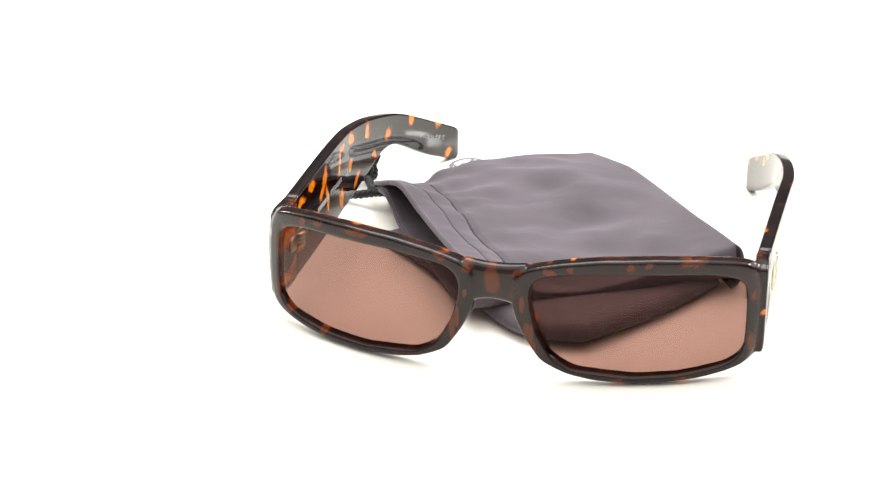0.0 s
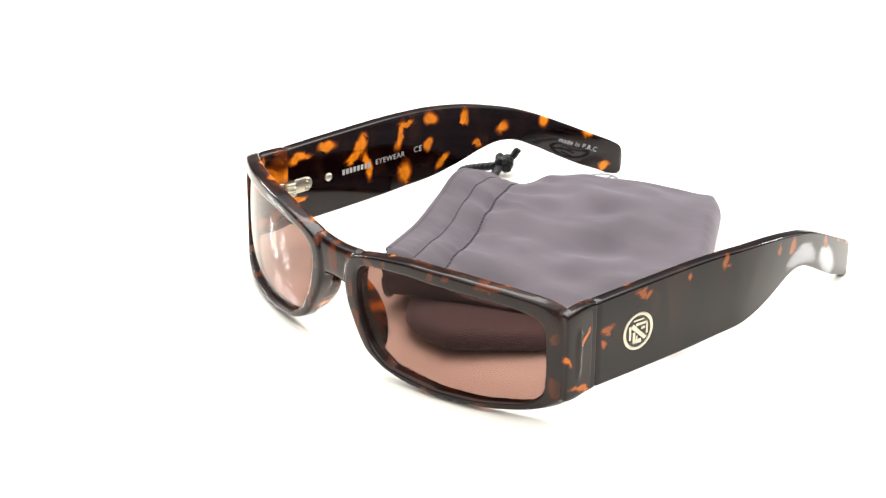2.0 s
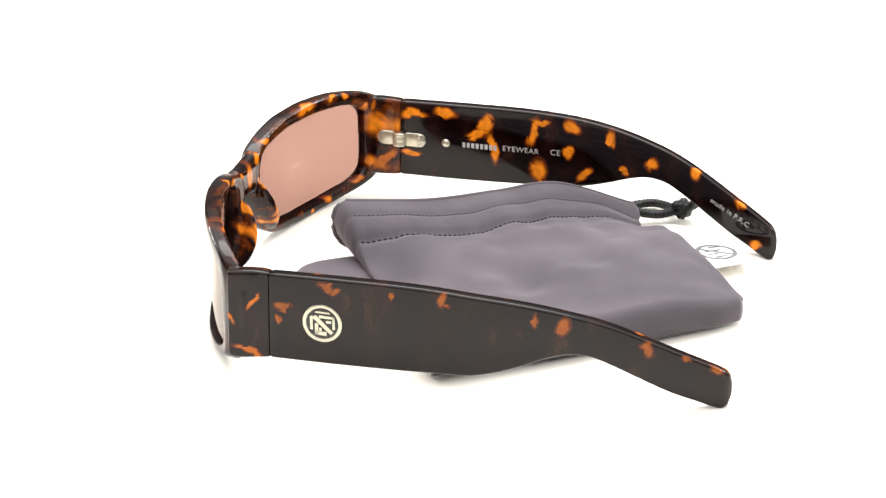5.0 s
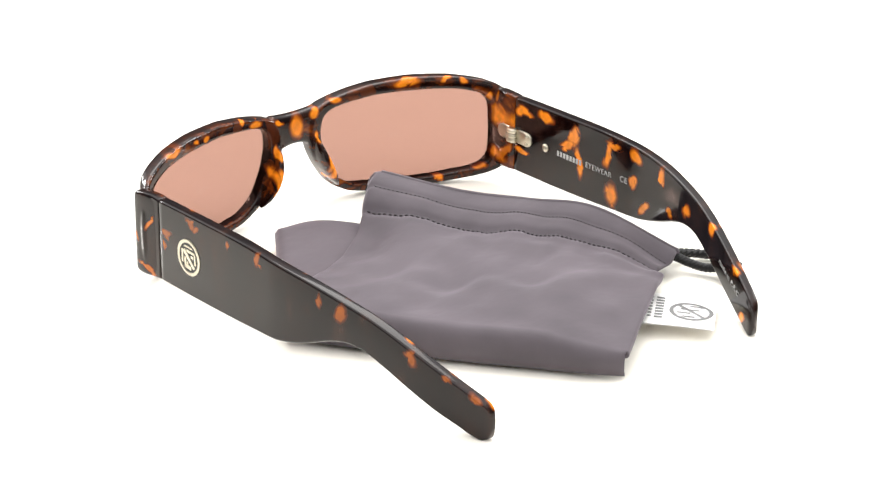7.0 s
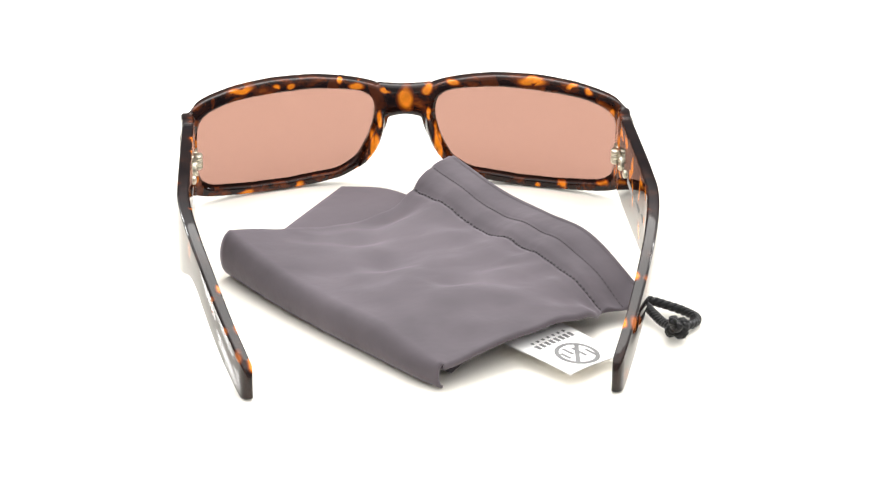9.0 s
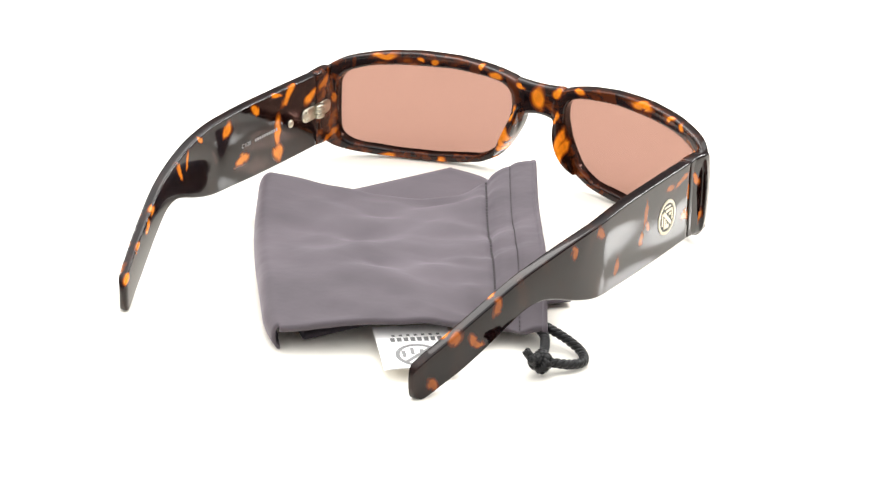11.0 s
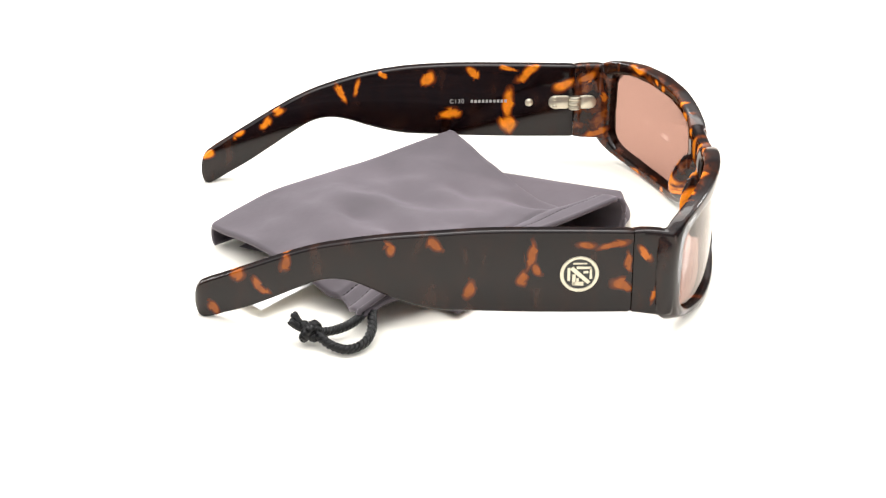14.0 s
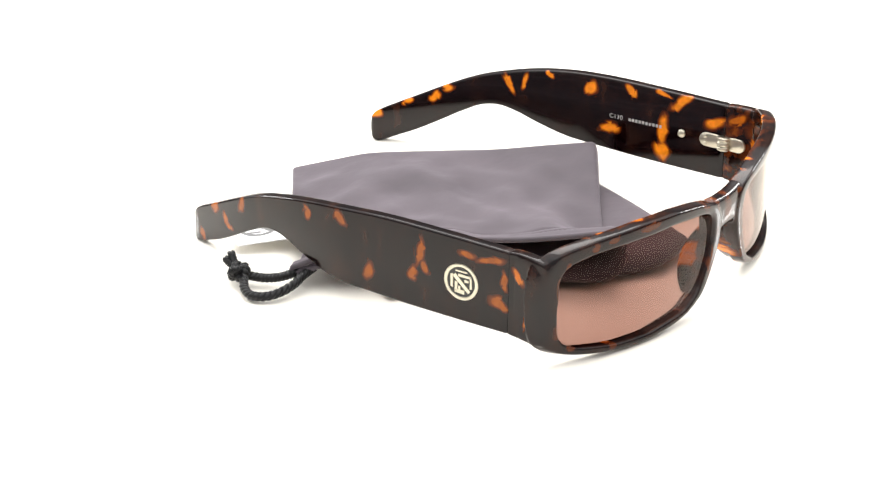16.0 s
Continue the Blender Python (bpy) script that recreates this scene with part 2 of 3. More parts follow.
M_METAL = plain("nickel", (0.60, 0.56, 0.45), 0.36, 1.0, 0.1)
M_BADGE_DARK = plain("badge_recess", (0.03, 0.03, 0.028), 0.5)
M_PRINT = plain("white_print", (0.42, 0.42, 0.41), 0.6)
M_CORD = plain("black_cord", (0.005, 0.005, 0.0055), 0.34, 0, 0.4, 900.0, 0.0002, 2500.0, shine=0.3)
M_TAG = plain("white_satin", (0.9, 0.89, 0.87), 0.55, 0, 0.03, 200.0, 0.00005, 3000.0)
M_TAG_INK = plain("grey_ink", (0.17, 0.17, 0.17), 0.6)
M_THREAD = plain("grey_thread", (0.045, 0.039, 0.043), 0.8)
M_TABLE = tabletop()


# ---------------------------------------------------------------- mesh helpers
def part(name, bm, material, parent, label="", smooth=True):
    bmesh.ops.recalc_face_normals(bm, faces=bm.faces)
    data = bpy.data.meshes.new(name)
    bm.to_mesh(data)
    bm.free()
    for p in data.polygons:
        p.use_smooth = smooth
    data.materials.append(material)
    ob = new(name, data)
    ob.parent = parent
    return tagged(ob, label)


def curve_through(xs, ys, at):
    """A smooth line through the knots (Catmull-Rom on uneven knots)."""
    xs, ys, at = np.array(xs, float), np.array(ys, float), np.array(at, float)
    m = np.gradient(ys, xs)
    i = np.clip(np.searchsorted(xs, at) - 1, 0, len(xs) - 2)
    h = xs[i + 1] - xs[i]
    t = (at - xs[i]) / h
    return ((2 * t**3 - 3 * t**2 + 1) * ys[i] + (t**3 - 2 * t**2 + t) * h * m[i]
            + (-2 * t**3 + 3 * t**2) * ys[i + 1] + (t**3 - t**2) * h * m[i + 1])


def loft(bm, sections, ring=False, cap=True):
    rows = [[bm.verts.new(Vector(p) * MM) for p in s] for s in sections]
    n = len(rows[0])
    pairs = list(zip(rows, rows[1:])) + ([(rows[-1], rows[0])] if ring else [])
    for a, b in pairs:
        for k in range(n):
            bm.faces.new((a[k], a[(k + 1) % n], b[(k + 1) % n], b[k]))
    if cap and not ring:
        bm.faces.new(rows[0][::-1])
        bm.faces.new(rows[-1])
    return rows


def squircle(n, power):
    pts = []
    for k in range(n):
        a = 2 * math.pi * (k + 0.5) / n
        c, s = math.cos(a), math.sin(a)
        pts.append((math.copysign(abs(c) ** power, c), math.copysign(abs(s) ** power, s)))
    return pts


def rounded(aspect, radius, steps=5):
    """A rounded rectangle, one unit half wide, for a section that is aspect times as high as wide; radius in half widths."""
    pts = []
    for cu, cw, start in ((1, 1, 0), (-1, 1, 90), (-1, -1, 180), (1, -1, 270)):
        for k in range(steps + 1):
            a = radians(start + 90 * k / steps)
            pts.append((cu * (1 - radius) + radius * math.cos(a), cw * (1 - radius / aspect) + radius / aspect * math.sin(a)))
    return pts


def polar(points, center, count):
    """A closed outline, sampled at even angles round a centre."""
    pts = [Vector(p) - Vector(center) for p in points]
    out = []
    for k in range(count):
        a = 2 * math.pi * k / count
        d = Vector((math.cos(a), math.sin(a)))
        best = 0.0
        for p, q in zip(pts, pts[1:] + pts[:1]):
            e = q - p
            den = d.x * e.y - d.y * e.x
            if abs(den) < 1e-9:
                continue
            r = (p.x * e.y - p.y * e.x) / den
            s = (p.x * d.y - p.y * d.x) / den
            if r > 0 and -1e-6 <= s <= 1 + 1e-6:
                best = max(best, r)
        out.append(best)
    out = np.array(out)
    for _ in range(2):
        out = (np.roll(out, 1) + 2 * out + np.roll(out, -1)) / 4
    return [(center[0] + r * math.cos(2 * math.pi * k / count), center[1] + r * math.sin(2 * math.pi * k / count)) for k, r in enumerate(out)]


def tube(points, radius, sides=10):
    bm = bmesh.new()
    pts = [Vector(p) for p in points]
    secs = []
    for i, p in enumerate(pts):
        t = (pts[min(i + 1, len(pts) - 1)] - pts[max(i - 1, 0)]).normalized()
        side = t.cross(Vector((0, 0, 1)))
        side = side.normalized() if side.length > 1e-3 else Vector((1, 0, 0))
        up = side.cross(t)
        r = radius(i / (len(pts) - 1)) if callable(radius) else radius
        secs.append([p + (side * math.cos(a) + up * math.sin(a)) * r for a in (2 * math.pi * k / sides for k in range(sides))])
    loft(bm, secs)
    return bm


def box(bm, lo, hi):
    """A closed box in mm, added to bm."""
    vs = [bm.verts.new(Vector((x, y, z)) * MM) for x in (lo[0], hi[0]) for y in (lo[1], hi[1]) for z in (lo[2], hi[2])]
    for f in ((0, 1, 3, 2), (4, 6, 7, 5), (0, 4, 5, 1), (2, 3, 7, 6), (0, 2, 6, 4), (1, 5, 7, 3)):
        bm.faces.new([vs[i] for i in f])
    return vs


def disc(radius, thick, sides=40, dome=0.0, axis_x=1, hole=0.0):
    """A round plate whose face looks along +x or -x, from x = 0 outward, in mm."""
    bm = bmesh.new()
    prof = [(0, radius), (thick * 0.7, radius), (thick, radius * 0.95)]
    if hole:
        prof += [(thick, hole * 1.04), (thick * 0.7, hole), (0, hole)]
    else:
        prof += [(thick + dome * 0.6, radius * 0.6), (thick + dome, radius * 0.02)]
    rows = [[bm.verts.new(Vector((axis_x * x, r * math.cos(a), r * math.sin(a))) * MM) for x, r in prof]
            for a in (2 * math.pi * k / sides for k in range(sides))]
    for a, b in zip(rows, rows[1:] + rows[:1]):
        last = len(prof) if hole else len(prof) - 1
        for k in range(last):
            bm.faces.new((a[k], b[k], b[(k + 1) % len(prof)], a[(k + 1) % len(prof)]))
    return bm


# ---------------------------------------------------------------- the tabletop
def make_table():
    bm = bmesh.new()
    bmesh.ops.create_circle(bm, cap_ends=True, segments=128, radius=1.5)
    geo = bmesh.ops.extrude_face_region(bm, geom=list(bm.faces))
    bmesh.ops.translate(bm, vec=(0, 0, -0.03), verts=[v for v in geo["geom"] if isinstance(v, bmesh.types.BMVert)])
    ob = part("ground", bm, M_TABLE, None, "glossy white tabletop lit to pure white", smooth=False)
    tagged(ob, category="tabletop", kind="structure")


# ---------------------------------------------------------------- the sunglasses
def front_y(x, z=8.0):
    """The front face: wrapped round the head, its top leaning a little forward."""
    return -48.7 + 0.0030 * x * x + 2.9e-7 * x ** 4 - 0.018 * (z - 8)


OPENING = [(10.2, 30.2), (12.8, 32.4), (17, 33.3), (30, 34.5), (47.5, 34.0), (57, 33.3), (64.3, 31.2), (66.3, 28), (66.6, 18.5), (66.3, 9.5),
           (63, 6), (50, 4.0), (38, 3.7), (22, 5.5), (16, 9.2), (11.8, 17), (9.8, 24.8)]
OUTLINE = [(4.7, 27), (6.6, 33.9), (12, 35.5), (18.6, 37.0), (29, 38.4), (43, 38.7), (55, 37.9), (65, 35.9), (69.0, 33.2), (70.7, 28.5), (71.1, 22),
           (70.6, 12), (69.4, 6.7), (66.4, 4.4), (62, 2.8), (54, 1.5), (45, 0.9), (38, 0.9), (28, 1.7), (20.3, 3.3), (13.6, 7), (8.9, 14.2), (6, 20)]
LENS_MID = (38, 18.5)
SECTION = squircle(24, 0.36)


def front_frame():
    bm = bmesh.new()
    for side in (1, -1):
        inner, outer = polar(OPENING, LENS_MID, 120), polar([(x + 1.1 * max(0.0, (x - 60) / 11), z) for x, z in OUTLINE], LENS_MID, 120)
        secs = []
        for (ix, iz), (ox, oz) in zip(inner, outer):
            sec = []
            for u, w in SECTION:
                x, z = (ix + ox) / 2 + (ox - ix) / 2 * u, (iz + oz) / 2 + (oz - iz) / 2 * u
                deep = 4.5 + 0.6 * min(1, max(0, (z - 8) / 22)) + 0.6 * max(0, (14 - x) / 8)
                # the outer corner turns back in a round
                x -= (2.3 if side > 0 else 1.5) * ((1 - w) / 2) ** 2 * min(1.0, max(0.0, (x - 66.5) / 4))
                # the lower edge is rounded off towards the face
                lift = 0.9 * max(0.0, u) * (1 - w) / 2 * min(1.0, max(0.0, (9 - z) / 5))
                sec.append((side * x - 0.8, front_y(side * x, z) + deep / 2 + deep / 2 * w, z + lift))
            secs.append(sec)
        loft(bm, secs, ring=True)
        # the corner, bending back towards the hinge
        secs = []
        for k in range(9):
            f = k / 8
            y = -26.6 + 10.1 * f
            grow = min(1.0, 0.72 + 0.5 * f)
            xi, xo = 66.2 + 1.0 * (1 - f) ** 2, 70.1 + 1.5 * (1 - f) - 0.7 * (1 - f) ** 4
            top, low = 33.9 - 0.3 * f - 1.2 * (1 - f) ** 3, 6.6 + 1.5 * f + 1.0 * (1 - f) ** 3
            secs.append([(side * ((xi + xo) / 2 + (xo - xi) / 2 * u) + SHIFT, y, (top + low) / 2 + (top - low) / 2 * w) for u, w in squircle(28, 0.24)])
        loft(bm, secs)
        # nose pad swelling backwards
        secs = []
        for k in range(9):
            f = k / 8
            z = 7.2 + 18.3 * f
            r = 0.15 + 0.85 * math.sin(math.pi * f) ** 0.8
            x = curve_through([7, 10, 13, 20, 28], [15.2, 12.9, 11.1, 8.3, 6.8], [z])[0]
            back = 1.0 - 0.35 * f
            secs.append([(side * (x + 1.7 * r * u + 0.10 * max(0.0, 4 * r * w)) - 0.8, front_y(side * x) + 5.8 + 5.4 * back * r * w, z) for u, w in squircle(16, 0.8)])
        loft(bm, secs)
    secs = []
    for k in range(15):
        x = -8.5 + 17 * k / 14
        top, low = 34.5 + 0.010 * x * x, 24.1 - 0.035 * x * x
        secs.append([(x - 0.8, front_y(x, 30) + 3.1 + 2.4 * u, (top + low) / 2 + (top - low) / 2 * w) for u, w in squircle(20, 0.6)])
    loft(bm, secs)
    return bm


def add_fuse(ob, voxel, smooth):
    m = ob.modifiers.new("fuse", "REMESH")
    m.mode, m.voxel_size, m.use_smooth_shade = "VOXEL", voxel, True
    m = ob.modifiers.new("polish", "SMOOTH")
    m.factor, m.iterations = 0.5, smooth


def end_piece(side):
    """The corner of the front, bending back to the hinge."""
    bm = bmesh.new()
    secs = []
    for k in range(13):
        f = k / 12
        y = -18.0 + 2.85 * f
        xo = 70.1 + 0.06 * (1 - f)
        xi = curve_through([0, 0.4, 1], [66.3, 66.35, 66.4], [f])[0]
        top = curve_through([0, 0.5, 1], [33.65, 33.55, 33.4], [f])[0]
        low = curve_through([0, 0.5, 1], [7.9, 8.1, 8.3], [f])[0]
        if k == 12:
            xo, xi, top, low = xo - 0.15, xi + 0.15, top - 0.15, low + 0.15
        secs.append([(side * ((xi + xo) / 2 + (xo - xi) / 2 * u) + SHIFT, y, (top + low) / 2 + (top - low) / 2 * w) for u, w in rounded((top - low) / (xo - xi), 0.42)])
    loft(bm, secs)
    return bm


def lens(side):
    bm = bmesh.new()
    edge = polar(OPENING, LENS_MID, 96)
    grown = [(LENS_MID[0] + (x - LENS_MID[0]) * 1.02, LENS_MID[1] + (z - LENS_MID[1]) * 1.05) for x, z in edge]

    def at(x, z, deep):
        return Vector((side * x - 0.8, front_y(side * x, z) + 1.1 + deep + 0.0034 * (z - LENS_MID[1]) ** 2, z)) * MM
    layers = []
    for deep in (0.0, 1.7):
        mid = bm.verts.new(at(*LENS_MID, deep))
        rings = []
        for r in range(1, 11):
            f = r / 10
            rings.append([bm.verts.new(at(LENS_MID[0] + (x - LENS_MID[0]) * f, LENS_MID[1] + (z - LENS_MID[1]) * f, deep)) for x, z in grown])
        for k in range(96):
            bm.faces.new((mid, rings[0][k], rings[0][(k + 1) % 96]))
        for a, b in zip(rings, rings[1:]):
            for k in range(96):
                bm.faces.new((a[k], b[k], b[(k + 1) % 96], a[(k + 1) % 96]))
        layers.append(rings[-1])
    a, b = layers
    for k in range(96):
        bm.faces.new((a[k], a[(k + 1) % 96], b[(k + 1) % 96], b[k]))
    return bm


def temple(side):
    bm = bmesh.new()
    ys = np.concatenate([np.linspace(-15.06, -14.3, 3), np.arange(-13, 105.5, 1.5), [105.4, 106.2, 106.9, 107.4, 107.8, 108.1, 108.3, 108.4]])
    top = curve_through([-15, 5, 30, 43, 54, 60, 66, 72, 78, 86, 94, 101, 105, 107.2, 108.1, 108.4],
                        [33.4, 33.9, 34.0, 33.2, 31.9, 30.8, 29.4, 27.8, 25.6, 21.9, 17.9, 14.4, 12.3, 10.6, 8.9, 7.4], ys)
    low = curve_through([-15, 5, 30, 43, 54, 60, 66, 72, 78, 86, 94, 100, 104, 106.6, 107.9, 108.4],
                        [8.3, 8.6, 9.6, 10.6, 13.9, 16.3, 17.8, 17.2, 14.4, 9.9, 5.6, 3.0, 1.2, 0.8, 2.2, 4.2], ys)
    secs = []
    for y, t, l in zip(ys, top, low):
        thick = THICK - 0.6 * max(0, (y - 60) / 48)
        if y > 106:
            thick *= math.sqrt(max(0.15, 1 - ((y - 106) / 2.5) ** 2))
        if y < -14.5:
            thick, t, l = thick - 0.3, t - 0.2, l + 0.2
        xm = temple_x(y) - (THICK - 0.6 * max(0, (y - 60) / 48)) / 2
        secs.append([(side * (xm + thick / 2 * u), y, (t + l) / 2 + (t - l) / 2 * w) for u, w in rounded((t - l) / thick, 0.42)])
    loft(bm, secs)
    return bm


def move(bm, x, y, z, turn=0.0):
    bmesh.ops.transform(bm, matrix=Matrix.Translation((x * MM, y * MM, z * MM)) @ Matrix.Rotation(radians(turn), 4, "X"), verts=bm.verts)
    return bm


def words(name, text, size, m, material, parent, label):
    """Lettering as a thin raised mesh."""
    data = bpy.data.curves.new(name, "FONT")
    data.body, data.size, data.extrude, data.align_x, data.align_y = text, size * MM, 0.00003, "LEFT", "CENTER"
    data.space_character = 1.1
    tmp = new(name, data)
    mesh = bpy.data.meshes.new_from_object(tmp.evaluated_get(bpy.context.evaluated_depsgraph_get()))
    bpy.data.objects.remove(tmp)
    mesh.materials.clear()
    mesh.materials.append(material)
    mesh.transform(m)
    ob = new(name, mesh)
    ob.parent = parent
    return tagged(ob, label)


def badge(side, parent):
    part("badge", move(disc(5.45, 0.12, 56, axis_x=side), side * 70.05, 0, 20.7), M_BADGE_DARK, parent, "round metal badge with a dark recess")
    bm = disc(5.5, 0.34, 64, axis_x=side, hole=4.5)
    part("badge_ring", move(bm, side * 70.05, 0, 20.7), M_METAL, parent, "nickel ring of the badge", smooth=False)
    bm = bmesh.new()
    # the raised mark: a diagonal bar and angled arms either side of it, kept inside the ring

    def bar(y0, z0, y1, z1, w):
        d = Vector((y1 - y0, z1 - z0)).normalized()
        nrm = Vector((-d.y, d.x)) * w / 2
        sec = []
        for e in (Vector((y0, z0)) - nrm, Vector((y1, z1)) - nrm, Vector((y1, z1)) + nrm, Vector((y0, z0)) + nrm):
            sec.append(e * min(1.0, 3.9 / max(e.length, 0.01)))
        loft(bm, [[(side * x, e.x * side, e.y) for e in sec] for x in (0.05, 0.28)])
    bar(-2.3, 1.9, 3.2, -3.2, 1.25)
    bar(-3.2, 2.0, -3.2, -2.2, 1.15)
    bar(-1.55, -0.1, -1.55, -3.3, 0.95)
    bar(-1.9, -3.0, 1.2, -3.0, 1.2)
    bar(-0.5, -1.3, -0.5, -2.6, 0.7)
    bar(-2.0, 3.45, 2.2, 3.45, 0.95)
    bar(-0.9, 1.95, 3.4, 1.95, 0.85)
    bar(3.45, 2.2, 3.45, -1.6, 1.15)
    bar(1.1, 0.55, 2.5, 0.55, 0.75)
    part("badge_mark", move(bm, side * 70.05, 0, 20.7), M_METAL, parent, "raised nickel mark of the badge", smooth=False)


def hinge(side, parent):
    """Plates let into the inner face and the knuckles between them."""
    x = 66.45

    def plate(y0, y1, z, h, t):
        bm = bmesh.new()
        pts = []
        r = h / 2
        for k in range(12):
            a = math.pi / 2 + math.pi * k / 11
            pts.append((y0 + r + r * math.cos(a), z + r * math.sin(a)))
        for k in range(12):
            a = -math.pi / 2 + math.pi * k / 11
            pts.append((y1 - r + r * math.cos(a), z + r * math.sin(a)))
        mid = ((y0 + y1) / 2, z)
        loft(bm, [[(side * (x + 0.3), y, zz) for y, zz in pts], [(side * (x - t * 0.8), y, zz) for y, zz in pts],
                  [(side * (x - t), mid[0] + (y - mid[0]) * 0.94, mid[1] + (zz - mid[1]) * 0.9) for y, zz in pts]])
        return bm
    part("hinge_plate", plate(-14.5, -6.5, 20.8, 4.6, 0.7), M_METAL, parent, "small nickel hinge plate")
    for z in (19.4, 22.2):
        part("rivet", move(disc(0.7, 0.35, 16, 0.2, -side), side * (x - 0.65), -8.6, z), M_METAL, parent)
    part("hinge_plate", plate(-22.5, -15.8, 20.8, 4.6, 0.7), M_METAL, parent, "small nickel hinge plate")
    for z0, z1 in ((18.6, 19.9), (20.1, 21.5), (21.7, 23.0)):
        bm = bmesh.new()
        secs = []
        for z in (z0, z0 + 0.15, z1 - 0.15, z1):
            r = 1.25 if z in (z0, z1) else 1.4
            secs.append([(side * (x - 1.1 + r * math.cos(a)), -15.2 + 1.5 * r * math.sin(a), z) for a in (2 * math.pi * k / 16 for k in range(16))])
        loft(bm, secs)
        part("hinge_knuckle", bm, M_METAL, parent)


def print_bars(name, cells, side, z, h, parent, label):
    """A line of print that cannot be read, as small bars on the inner face."""
    bm = bmesh.new()
    for y0, y1 in cells:
        box(bm, (side * 66.30 - 0.02, y0, z - h / 2), (side * 66.30 + 0.02, y1, z + h / 2))
    part(name, bm, M_PRINT, parent, label, smooth=False)


def make_glasses():
    root = tagged(new("sunglasses"), "tortoiseshell acetate sunglasses with brown lenses, standing open", "sunglasses")
    front = part("front_frame", front_frame(), M_FRONT, root, "glossy tortoiseshell front with wide rims")
    add_fuse(front, 0.00036, 7)
    for side in (1, -1):
        part("end_piece", end_piece(side), M_FRONT, root, "tortoiseshell end piece at the hinge")
        glass = part("lens", lens(side), M_LENS, root, "tinted brown lens")
        glass.data.materials.append(M_COATED)
        for p in glass.data.polygons:
            if p.index >= len(glass.data.polygons) // 2:
                p.material_index = 1
    for side, mat in ((1, M_B), (-1, M_A)):
        arm = part("temple", temple(side), mat, root, "wide curved tortoiseshell temple")
        arm.location.x = SHIFT * MM
        badge(side, arm)
        hinge(side, arm)
        if side < 0:
            inside = Matrix(((0, 0, 1, -66.32 * MM), (1, 0, 0, 0), (0, 1, 0, 0), (0, 0, 0, 1)))
            print_bars("brand_print", [(5.4 + 1.45 * k, 6.4 + 1.45 * k) for k in range(8)], side, 20.8, 1.7, arm, "white maker's name as bars")
            words("print", "EYEWEAR", 2.5, inside @ Matrix.Translation((18.4 * MM, 21.0 * MM, 0)), M_PRINT, arm, "small white lettering")
            words("print", "CE", 2.7, inside @ Matrix.Translation((33.8 * MM, 21.3 * MM, 0)), M_PRINT, arm, "small white lettering")
            lean = math.atan2(-(temple_x(98) - temple_x(90)), 8)
            at = Matrix.Translation((-(temple_x(86.5) - THICK + 0.36 - 0.05) * MM, 86.6 * MM, 15.4 * MM)) @ Matrix.Rotation(-lean, 4, "Z")
            turned = Matrix(((0, 0, 1, 0), (1, 0, 0, 0), (0, 1, 0, 0), (0, 0, 0, 1))) @ Matrix.Rotation(radians(-21), 4, "Z")
            words("print", "made in P.R.C", 2.3, at @ turned, M_PRINT, arm, "small white lettering")
        else:
            inside = Matrix(((0, 0, -1, 66.32 * MM), (-1, 0, 0, 0), (0, 1, 0, 0), (0, 0, 0, 1)))
            words("print", "C130", 2.1, inside @ Matrix.Translation((-26.5 * MM, 21.4 * MM, 0)), M_PRINT, arm, "small white lettering")
            print_bars("code_print", [(7.4 + 1.25 * k, 8.2 + 1.25 * k) for k in range(10)], side, 21.4, 1.0, arm, "white code as bars")
        part("rivet", move(disc(1.35, 0.4, 24, 0.5, -side), side * 66.35, 0, 20.8), M_METAL, arm, "round nickel rivet head")
    return root


# ---------------------------------------------------------------- the pouch
def grid_surface(rows, nu, nv):
    """A smooth grid through a small grid of control points (rows along v, columns along u)."""
    rows = np.array(rows, float)
    u0, v0 = np.linspace(0, 1, rows.shape[1]), np.linspace(0, 1, rows.shape[0])
    u, v = np.linspace(0, 1, nu), np.linspace(0, 1, nv)
    first = np.stack([np.stack([curve_through(u0, r[:, c], u) for c in range(3)], 1) for r in rows])
    return np.stack([np.stack([curve_through(v0, first[:, k, c], v) for c in range(3)], 1) for k in range(nu)], 1)


# upper half of the folded pouch: columns from the front mouth corner to the cord corner, rows from the mouth to the fold
ROW_AT = [0.0, 0.08, 0.16, 0.30, 0.48, 0.74, 1.0]
HEIGHTS = [
    (19.5, 16.8, 17.0, 17.2, 7.6),
    (18.5, 15.5, 15.6, 15.4, 7.0),
    (15.0, 12.8, 12.6, 12.4, 6.4),
    (8.0, 11.2, 11.8, 12.2, 8.5),
    (6.6, 10.6, 11.4, 13.0, 10.3),
    (10.5, 10.8, 11.6, 13.2, 10.3),
    (15.0, 12.4, 11.8, 12.0, 8.2),
]
MOUTH = [(-14.5, -18.0), (-28, 4), (-40, 22.5), (-51, 39.5), (-64, 61)]
FOLD = [(55, 26.5), (41, 48), (27, 67), (12, 85.5), (-3, 103.5)]
LOWER = [
    [(21, -26, 8.0), (3, -25, 7.0), (-16, -8, 4.2), (-38, 15, 3.8), (-57, 33, 3.4)],
    [(39, 1, 6.0), (24, 16, 4.2), (8, 33, 3.8), (-9, 50, 3.8), (-25, 66, 3.2)],
    [(52, 25, 5.0), (40, 45, 4.0), (27, 63, 3.6), (12, 81, 3.2), (-6, 96, 2.6)],
]
OUTWARD = Vector((0.79, 0.61, 0))


